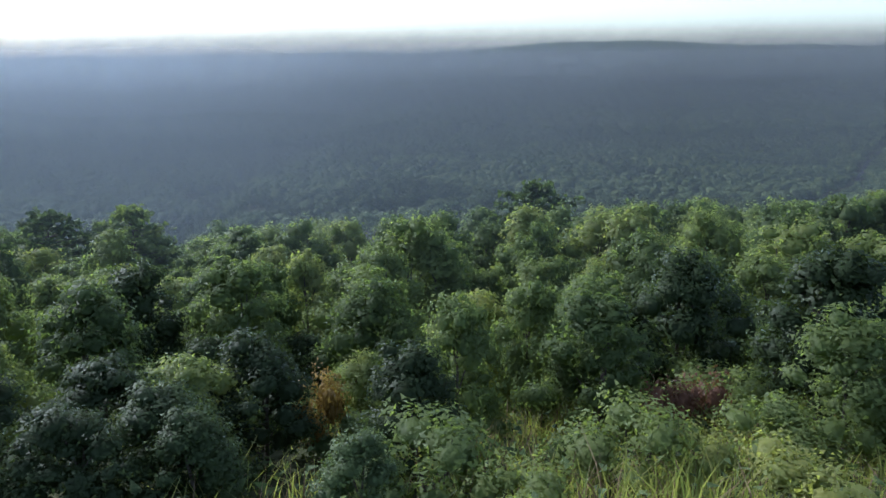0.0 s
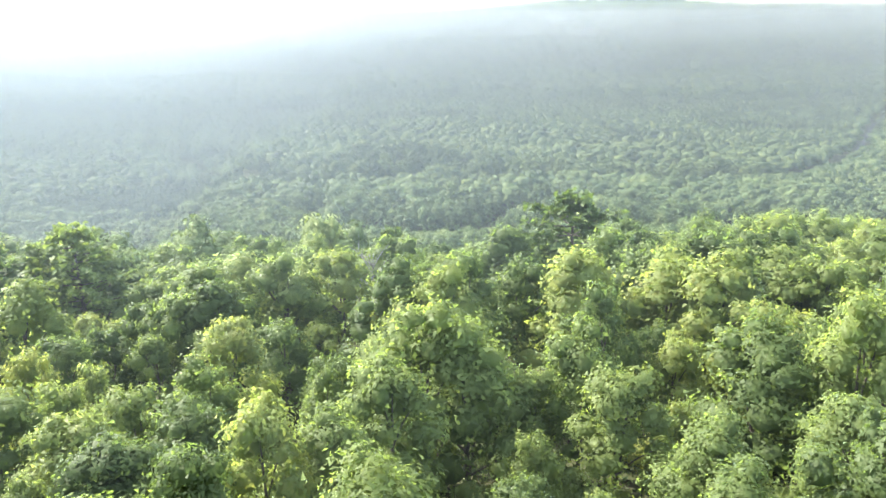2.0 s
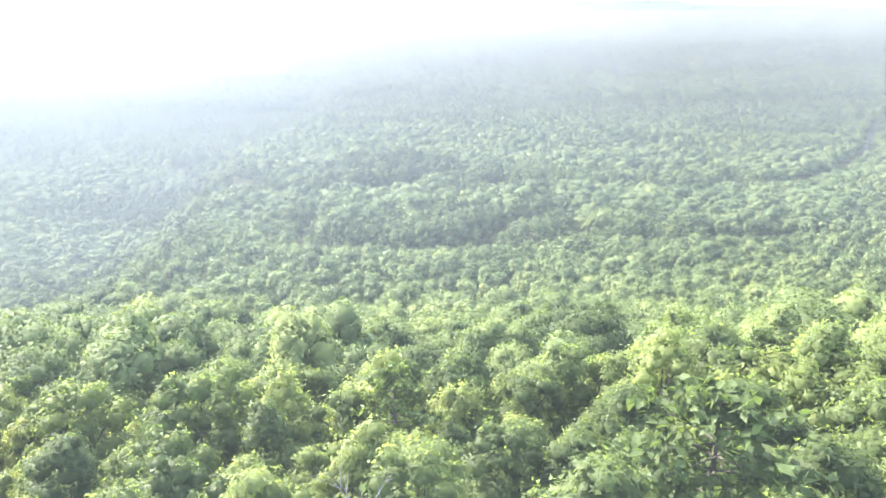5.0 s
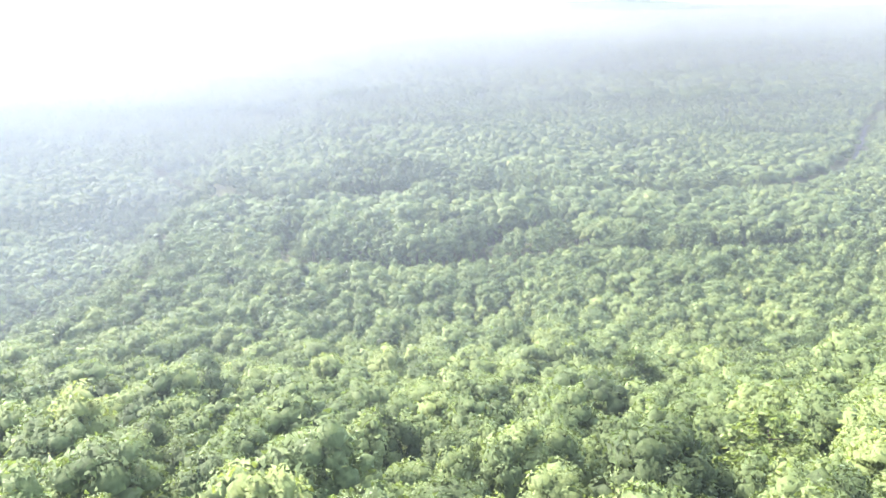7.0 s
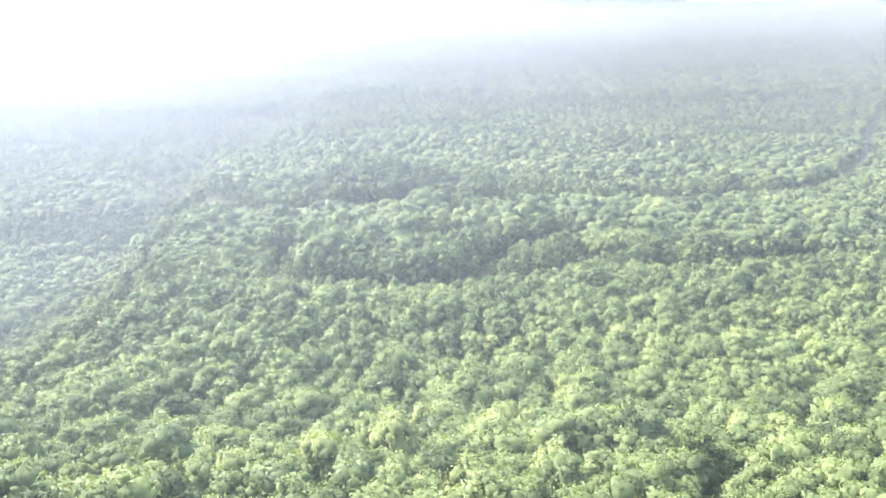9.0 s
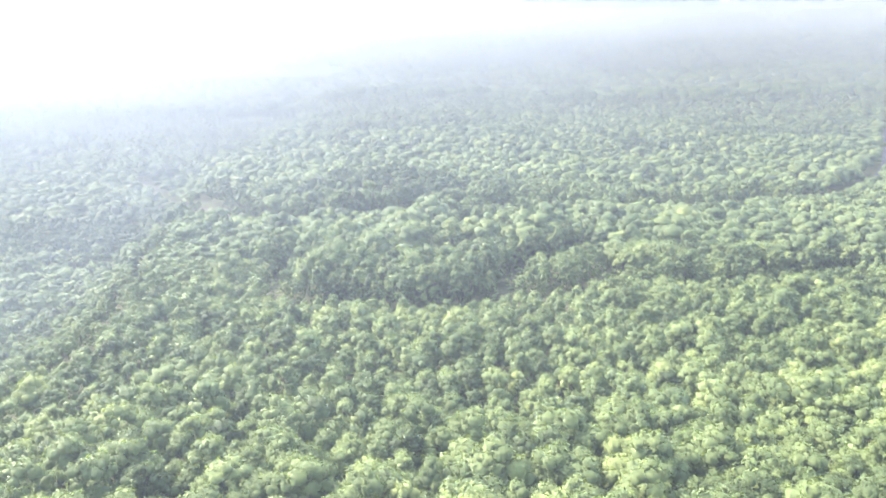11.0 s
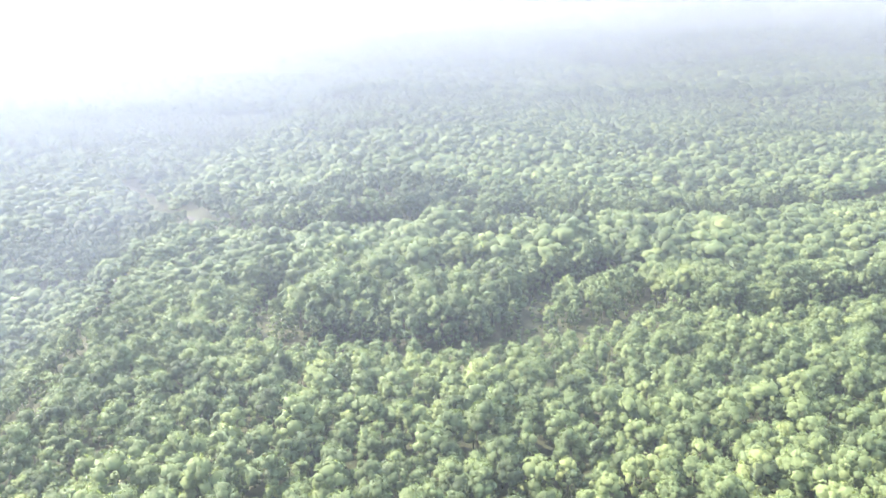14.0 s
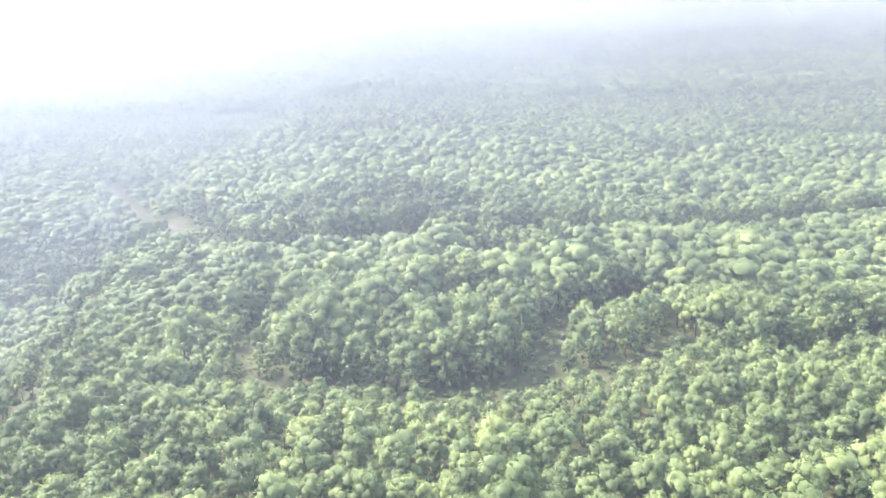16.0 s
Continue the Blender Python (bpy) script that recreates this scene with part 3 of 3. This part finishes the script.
for x, y in scatter(15, 108, lambda y: np.interp(y, [15, 30, 60, 108], [2.7, 3.2, 3.7, 4.8]), lambda y: 0.63 * y + 7):
    if any((x - a) ** 2 + (y - b) ** 2 < 5 for a, b in taken):
        continue
    q = rng.random()
    if y > 19 and rng.random() < 0.14:
        continue
    tall = float(tree_height(y)) * rng.uniform(0.58, 1.25) * (1.0 + 0.08 * math.tanh(x / 15))
    if 20 < y < 75 and math.sin(x * 0.42 + 1.3) * math.sin(y * 0.36 + 0.4) < -0.42:
        tall *= 0.6
    if y < 23 and x < 1 and rng.random() < 0.42:
        continue
    if y < 19 and x > 1.5 and rng.random() < 0.75:
        continue
    if y < 19 and x > 1.5:
        kind, variant, tall, spread = "shrub", rng.integers(4), tall * 0.75, rng.uniform(0.85, 1.15)
    elif y < 38:
        kind, variant, spread = ("young_ash" if q < 0.36 else "young_oak"), rng.integers(5), rng.uniform(0.68, 1.02)
    elif y < 48:
        kind, variant, spread = ("ash_tree" if q < 0.36 else "oak_tree"), rng.integers(5), rng.uniform(0.68, 1.02) * np.interp(y, [19, 60], [1.0, 0.85])
    else:
        kind, variant, spread = ("pine_tree" if q < 0.03 else "hickory_tree" if q < 0.31 else "maple_tree"), rng.integers(2) if q < 0.03 else rng.integers(4), rng.uniform(0.8, 1.0)
    # young oaks on the shaded left swap to the leaf darkened for shade
    if y < 27 and x < 1 and kind == "young_oak" and rng.random() < 0.55:
        kind = "laurel_tree"
    plant(kind, int(variant), float(x), float(y), tall, float(spread), rng.uniform(0, 360))
for x, y in scatter(9.5, 15, lambda y: 2.4, lambda y: 0.63 * y + 5):
    if x < 0.5 and rng.random() < 0.3:
        plant("laurel_tree", int(rng.integers(5)), float(x), float(y), rng.uniform(1.8, 3.0), 1.1, rng.uniform(0, 360))
    elif rng.random() < (0.3 if x < 1 else 0.16):
        plant("shrub", int(rng.integers(4)), float(x), float(y), rng.uniform(0.8, 1.6), 1.1, rng.uniform(0, 360))


for x, y in scatter(17, 44, lambda y: 3.6, lambda y: 0.62 * y + 4):
    if rng.random() < 0.75:
        plant("shrub", int(rng.integers(4)), float(x), float(y), rng.uniform(1.0, 2.3), rng.uniform(0.9, 1.3), rng.uniform(0, 360))


# ---- forest beyond, too many to count ----
def canopy_tree(seed, lobes, leaves, size, width, low=0.5, core=0.8, stem=True):
    """A whole tree 1 m high for the joined woods: leaf heads on an uneven dome, each a small mass shingled with leaf sprays."""
    r = np.random.default_rng(seed)
    pieces, heads = [], []
    lean = r.uniform(0.85, 1.15, 2)
    for k in range(lobes):
        t = (k + 0.35) / lobes
        ang = k * 2.4 + 0.7 * seed + r.uniform(-0.5, 0.5)
        ring_r = width * 0.8 * math.sqrt(t) * r.uniform(0.75, 1.1)
        c = np.array((ring_r * math.cos(ang) * lean[0], ring_r * math.sin(ang) * lean[1], 0.86 - (0.80 - low) * t ** 1.6 + r.uniform(-0.07, 0.05)))
        heads.append((c, width * r.uniform(0.55, 1.05) / lobes ** 0.37))
    centres = []
    for c, a in heads:
        pieces.append(lump(r, DOME, c - (0, 0, a * 0.1), np.array((a, a, a * 0.95)) * core, 0.12))
        centres.append(c - (0, 0, a * 0.2))
    if leaves:
        share = np.array([a ** 2 for _, a in heads])
        idx = r.choice(len(heads), leaves, p=share / share.sum())
        c, rad = np.array([heads[i][0] for i in idx]), np.array([heads[i][1] for i in idx])[:, None]
        d = unit(r.normal(0, 1, (leaves, 3)) + [0, 0, 0.5])
        pieces.append(leaf_cards(r, c + d * rad * r.uniform(0.86, 1.1, (leaves, 1)), d, size, 0.34, 3))
        centres.append(np.repeat(c - (0, 0, 0.02), 3, 0))
    if stem:
        pieces.append(tube([(0, 0, -0.03), (0, 0, 0.6)], [0.016, 0.01], 3))
        centres.append(np.array((0, 0, 0.3)))
    return round_off(pieces, centres, 0.12)


def forest(name, places, templates, heights, spread, label):
    vs, fs, ts, ns, n = [], [], [], [], 0
    pick = rng.integers(0, len(templates), len(places))
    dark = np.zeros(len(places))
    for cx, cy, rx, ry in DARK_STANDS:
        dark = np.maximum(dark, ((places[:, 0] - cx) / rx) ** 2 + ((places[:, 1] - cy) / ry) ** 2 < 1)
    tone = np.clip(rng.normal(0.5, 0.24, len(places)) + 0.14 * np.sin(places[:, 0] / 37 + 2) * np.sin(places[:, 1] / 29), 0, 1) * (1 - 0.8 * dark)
    for k, (v, f, nrm) in enumerate(templates):
        i = np.nonzero(pick == k)[0]
        if not len(i):
            continue
        ang = rng.uniform(0, 2 * np.pi, len(i))
        h = heights[i]
        w = h * spread * rng.uniform(0.85, 1.15, len(i)) * np.where(dark[i] > 0, 0.8, 1)
        c, s = np.cos(ang) * w, np.sin(ang) * w
        x = places[i, 0, None] + c[:, None] * v[:, 0] - s[:, None] * v[:, 1]
        y = places[i, 1, None] + s[:, None] * v[:, 0] + c[:, None] * v[:, 1]
        z = ground_z(places[i, 0], places[i, 1])[:, None] + h[:, None] * v[:, 2]
        vs.append(np.stack([x, y, z], -1).reshape(-1, 3))
        fs.append((f[None] + (np.arange(len(i)) * len(v))[:, None, None]).reshape(-1, 3) + n)
        ts.append(np.repeat(tone[i], len(v)))
        c, s = np.cos(ang)[:, None], np.sin(ang)[:, None]
        ns.append(np.stack([c * nrm[:, 0] - s * nrm[:, 1], s * nrm[:, 0] + c * nrm[:, 1], np.broadcast_to(nrm[:, 2], (len(i), len(v)))], -1).reshape(-1, 3))
        n += vs[-1].shape[0]
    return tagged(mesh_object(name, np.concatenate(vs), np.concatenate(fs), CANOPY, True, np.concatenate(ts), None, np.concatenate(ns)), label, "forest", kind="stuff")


def keep(p):
    return p[~open_land(p[:, 0], p[:, 1])]


STAND_X, STAND_Y = [-130, -84, -66, -28, 0, 30, 62, 88, 97, 134, 184, 260, 400], [520, 476, 466, 454, 449, 461, 478, 500, 486, 490, 526, 562, 640]


def wavy(p):
    """Heights of the trees: uneven; older and taller beyond the open strip."""
    x, y = p[:, 0], p[:, 1]
    h = tree_height(y) * rng.normal(1.0, 0.21, len(p)).clip(0.6, 1.5) * (1 + 0.08 * np.sin(x / 23 + 1) * np.sin(y / 31))
    old = (y > np.interp(x, STAND_X, STAND_Y)) * step(-150, -100, x) * (1 - step(260, 400, x)) * (1 - step(640, 800, y))
    h = h * (1 + 0.34 * old)
    for line in [g[0] for g in GAPS] + [ROAD_LINE]:
        front = near_line(x, y + 16, line) < 17
        h = np.where(front, np.minimum(h, tree_height(y) * 0.9), h)
    return h * np.where(near_line(x, y - 12, ROAD_LINE) < 11, 1.25, 1.0)


BRINK_T = [canopy_tree(110 + i, 24 + i, 1500, 0.034, 0.36, 0.30, 0.74) for i in range(6)]
SLOPE_T = [canopy_tree(100 + i, 18 + i, 680, 0.042, 0.36, 0.32, 0.78) for i in range(8)]
VALLEY_T = [canopy_tree(120 + i, 13 + i % 5, 300, 0.044, 0.34, 0.32, 0.8) for i in range(9)]
BEYOND_T = [canopy_tree(130 + i, 7 + i % 3, 30, 0.07, 0.34, 0.34, 0.95) for i in range(6)]
EDGE_T = [canopy_tree(160 + i, 19, 320, 0.045, 0.29, 0.02, 0.82) for i in range(4)]
FAR_T = [canopy_tree(140 + i, 3, 0, 0.1, 0.32, 0.42, 1.0, False) for i in range(5)]
HORIZON_T = [canopy_tree(150 + i, 1, 0, 0.2, 0.6, 0.5, 1.0, False) for i in range(3)]
p0 = keep(scatter(108, 150, lambda y: np.interp(y, [108, 150], [5.2, 5.8]), lambda y: 0.61 * y + 8))
forest("upper_slope_forest", p0, BRINK_T, wavy(p0), 1.05, "leafy green broadleaf forest on the upper hillside")
p1 = keep(scatter(150, 300, lambda y: np.interp(y, [150, 300], [5.8, 7.3]), lambda y: 0.61 * y + 8))
forest("slope_forest", p1, SLOPE_T, wavy(p1), 1.1, "dense green broadleaf forest covering the hillside")
p2 = keep(scatter(300, 820, lambda y: np.interp(y, [300, 820], [7.3, 8.8]), lambda y: 0.61 * y + 6))
edge = np.zeros(len(p2), bool)
for line in [g[0] for g in GAPS] + [ROAD_LINE]:
    edge |= near_line(p2[:, 0], p2[:, 1] - 12, line) < 9
h2 = wavy(p2)
near_part, far_part = ~edge & (p2[:, 1] < 560), ~edge & (p2[:, 1] >= 560)
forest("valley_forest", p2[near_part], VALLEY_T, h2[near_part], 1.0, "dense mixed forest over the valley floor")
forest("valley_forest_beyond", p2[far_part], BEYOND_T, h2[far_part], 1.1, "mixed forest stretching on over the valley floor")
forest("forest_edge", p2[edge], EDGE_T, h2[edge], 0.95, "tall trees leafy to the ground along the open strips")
p3 = keep(scatter(820, 1850, lambda y: np.interp(y, [820, 1850], [10.6, 18.5]), lambda y: 0.61 * y + 10))
forest("far_forest", p3, FAR_T, wavy(p3) * 1.1, 1.25, "far hazy woods across the valley")
p4 = scatter(1850, 3300, lambda y: np.interp(y, [1850, 3300], [21.0, 38.0]), lambda y: 0.61 * y + 10)
p4 = p4[~open_land(p4[:, 0], p4[:, 1])]
forest("horizon_forest", p4, HORIZON_T, wavy(p4) * np.interp(p4[:, 1], [1850, 3300], [1.3, 1.9]), 1.2, "hazy woods rising towards the horizon")
bx, by = np.meshgrid(np.arange(-3400, 3401, 34.0), np.arange(1860, 5000, 30.0))
bx, by = bx + rng.uniform(-8, 8, bx.shape), by + rng.uniform(-8, 8, by.shape)
bz = ground_z(bx, by) + 5 + rng.uniform(0, 13, bx.shape)
tagged(mesh_object("distant_woods", np.stack([bx, by, bz], -1).reshape(-1, 3), grid_faces(*bx.shape), CANOPY, True, rng.uniform(0.2, 0.7, bx.size)), "distant blue-grey wooded hills on the horizon", "woods", kind="stuff")

u = scatter(430, 860, lambda y: 5.6, lambda y: 0.61 * y)
inside = np.zeros(len(u), bool)
for line, half in GAPS:
    inside |= near_line(u[:, 0], u[:, 1], line) < half - 1
inside |= (near_line(u[:, 0], u[:, 1], ROAD_LINE) < 9) & (near_line(u[:, 0], u[:, 1], ROAD_LINE) > 4)
u = u[inside]
LOW_T = [canopy_tree(180 + i, 4, 14, 0.2, 0.75, 0.3) for i in range(3)]
forest("undergrowth", u, LOW_T, rng.uniform(0.9, 2.2, len(u)), 1.0, "low bushes filling the open strips in the forest")
n = 34000
hx, hy = rng.uniform(-42, 42, n), rng.uniform(8, 62, n)
hx, hy = hx[np.abs(hx) < 0.64 * hy + 6], hy[np.abs(hx) < 0.64 * hy + 6]
spot = np.stack([hx, hy, ground_z(hx, hy) + 0.1 + rng.random(len(hx)) ** 2 * 0.9], -1)
tagged(mesh_object("ferns", *leaf_cards(rng, spot, np.tile([0.0, 0.0, 1.0], (len(spot), 1)), 0.19, 0.5, 3), CANOPY, False, np.repeat(rng.uniform(0, 0.6, len(spot)), 3)), "low dark green ferns and seedlings under the trees", "undergrowth", kind="stuff")

sides = scatter(-40, 520, lambda y: 7.5, lambda y: 0.61 * max(y, 0) + 95)
sides = keep(sides[np.abs(sides[:, 0]) > 0.61 * np.maximum(sides[:, 1], 0) + np.interp(sides[:, 1], [-40, 0, 20, 300], [34, 16, 9, 8])])
forest("flank_forest", sides, BEYOND_T, np.maximum(tree_height(sides[:, 1]), 6.0) * rng.uniform(0.8, 1.2, len(sides)), 1.4, "green forest continuing along both flanks of the hill")

# ---- rough grass and weeds of the clearing ----
n = 34000
px, py = rng.uniform(-6, 20, n), rng.uniform(5, 23, n)
ok = (np.abs(px) < 0.66 * py + 4) & (rng.random(n) < np.interp(px, [-6, -1, 2], [0.1, 0.35, 1.0]))
px, py = px[ok], py[ok]
base = np.stack([px, py, ground_z(px, py) - 0.05], -1)
hgt = rng.uniform(0.4, 1.15, len(px))[:, None] * (0.75 + 0.5 * np.sin(px * 0.9 + 2)[:, None] * np.sin(py * 0.8)[:, None])
lean = rng.normal(0, 0.42, (len(px), 2))
side = unit(np.concatenate([rng.normal(0, 1, (len(px), 2)), np.zeros((len(px), 1))], -1)) * rng.uniform(0.008, 0.024, (len(px), 1))
tip = base + np.concatenate([lean * hgt, hgt], -1)
mid = base + np.concatenate([lean * hgt * 0.35, hgt * 0.6], -1)
v = np.stack([base - side, base + side, mid + side * 0.7, mid - side * 0.7, tip], 1)
i = np.arange(len(px))[:, None] * 5
f = np.concatenate([i + [0, 1, 2], i + [0, 2, 3], i + [3, 2, 4]])
dry = rng.random(len(px)) < 0.25
pick = np.concatenate([dry, dry, dry])
tones = np.repeat(rng.uniform(0.3, 1, len(px)), 5)
tagged(mesh_object("grass", v.reshape(-1, 3), f[~pick], GRASS, False, tones), "rough green grass and weeds in the hilltop clearing", "grass", kind="stuff")
tagged(mesh_object("dry_stalks", v.reshape(-1, 3), f[pick], STRAW, False), "brown dry weed stalks among the grass", "weeds", kind="stuff")

# ---- haze over the valley ----
HAZE_Y = [236, 275, 320, 375, 440, 515, 600, 700, 830, 1000, 1220, 1500, 1900, 2500, 3300]
for k, y in enumerate(HAZE_Y):
    prev = HAZE_Y[k - 1] if k else 200
    xs = np.linspace(-1.0, 1.0, 41) * (0.75 * y + 150)
    hx, up = np.meshgrid(xs, np.array([-15, 0, 10, 20, 30, 45, 70, 110, 180, 280, 400.0]))
    hy = y + 0.00006 * hx ** 2 + 6 * np.sin(hx / 90 + k)
    # horizon brightness is put into the far sheets' colour, by glow and away
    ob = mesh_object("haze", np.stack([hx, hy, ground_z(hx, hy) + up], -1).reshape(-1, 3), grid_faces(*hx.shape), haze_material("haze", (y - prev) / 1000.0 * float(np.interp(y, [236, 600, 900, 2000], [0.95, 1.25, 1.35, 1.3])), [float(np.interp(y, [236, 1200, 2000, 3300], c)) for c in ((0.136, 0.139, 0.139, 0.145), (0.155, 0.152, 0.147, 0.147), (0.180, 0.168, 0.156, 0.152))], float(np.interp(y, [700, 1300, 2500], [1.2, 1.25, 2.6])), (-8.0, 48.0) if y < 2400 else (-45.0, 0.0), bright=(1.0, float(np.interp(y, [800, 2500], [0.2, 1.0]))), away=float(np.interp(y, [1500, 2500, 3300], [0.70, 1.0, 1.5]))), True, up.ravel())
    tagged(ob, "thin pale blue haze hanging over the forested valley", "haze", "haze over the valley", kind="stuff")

# pale sheets added over the hillside, under the flight, for glare that lifts shadows
for k, (y, z_top) in enumerate([(31, 4.6), (40, 5.6), (51, 6.6), (63, 7.4), (77, 8.0), (99, 8.0), (122, 6.6), (148, 5.4), (174, 4.4), (204, 3.4)]):
    xs = np.linspace(-1.0, 1.0, 41) * (0.75 * y + 110)
    hx, part_up = np.meshgrid(xs, np.linspace(0, 1, 9))
    hy = y + 0.0001 * hx ** 2 + 5 * np.sin(hx / 60 + k)
    foot = ground_z(hx, hy)
    hz = foot + (z_top - foot) * part_up
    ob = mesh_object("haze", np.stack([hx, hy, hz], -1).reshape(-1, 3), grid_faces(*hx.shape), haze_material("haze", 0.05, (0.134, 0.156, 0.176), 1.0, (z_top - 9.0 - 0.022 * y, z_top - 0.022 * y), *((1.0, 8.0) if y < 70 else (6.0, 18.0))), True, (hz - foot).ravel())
    tagged(ob, "thin pale sheets added over the wooded hillside to lift its shadows", "haze", "haze over the valley", kind="stuff")

# haze sheets added along the spur, so the woods beyond turn paler and bluer
for k, (off, dense) in enumerate([(16, 0.055), (40, 0.06)]):
    hy, part_up = np.meshgrid(np.linspace(285, 760, 60), np.linspace(0, 1, 9))
    hx = np.interp(hy, BROW_Y, BROW_X) - off + 4 * np.sin(hy / 40 + k)
    foot = ground_z(hx, hy)
    hz = foot + 62 * part_up
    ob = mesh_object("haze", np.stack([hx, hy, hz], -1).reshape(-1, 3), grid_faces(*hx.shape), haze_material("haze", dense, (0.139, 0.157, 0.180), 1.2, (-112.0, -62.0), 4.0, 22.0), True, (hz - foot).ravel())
    tagged(ob, "thin blue sheets added to pale the woods beyond the spur", "haze", "haze over the valley", kind="stuff")
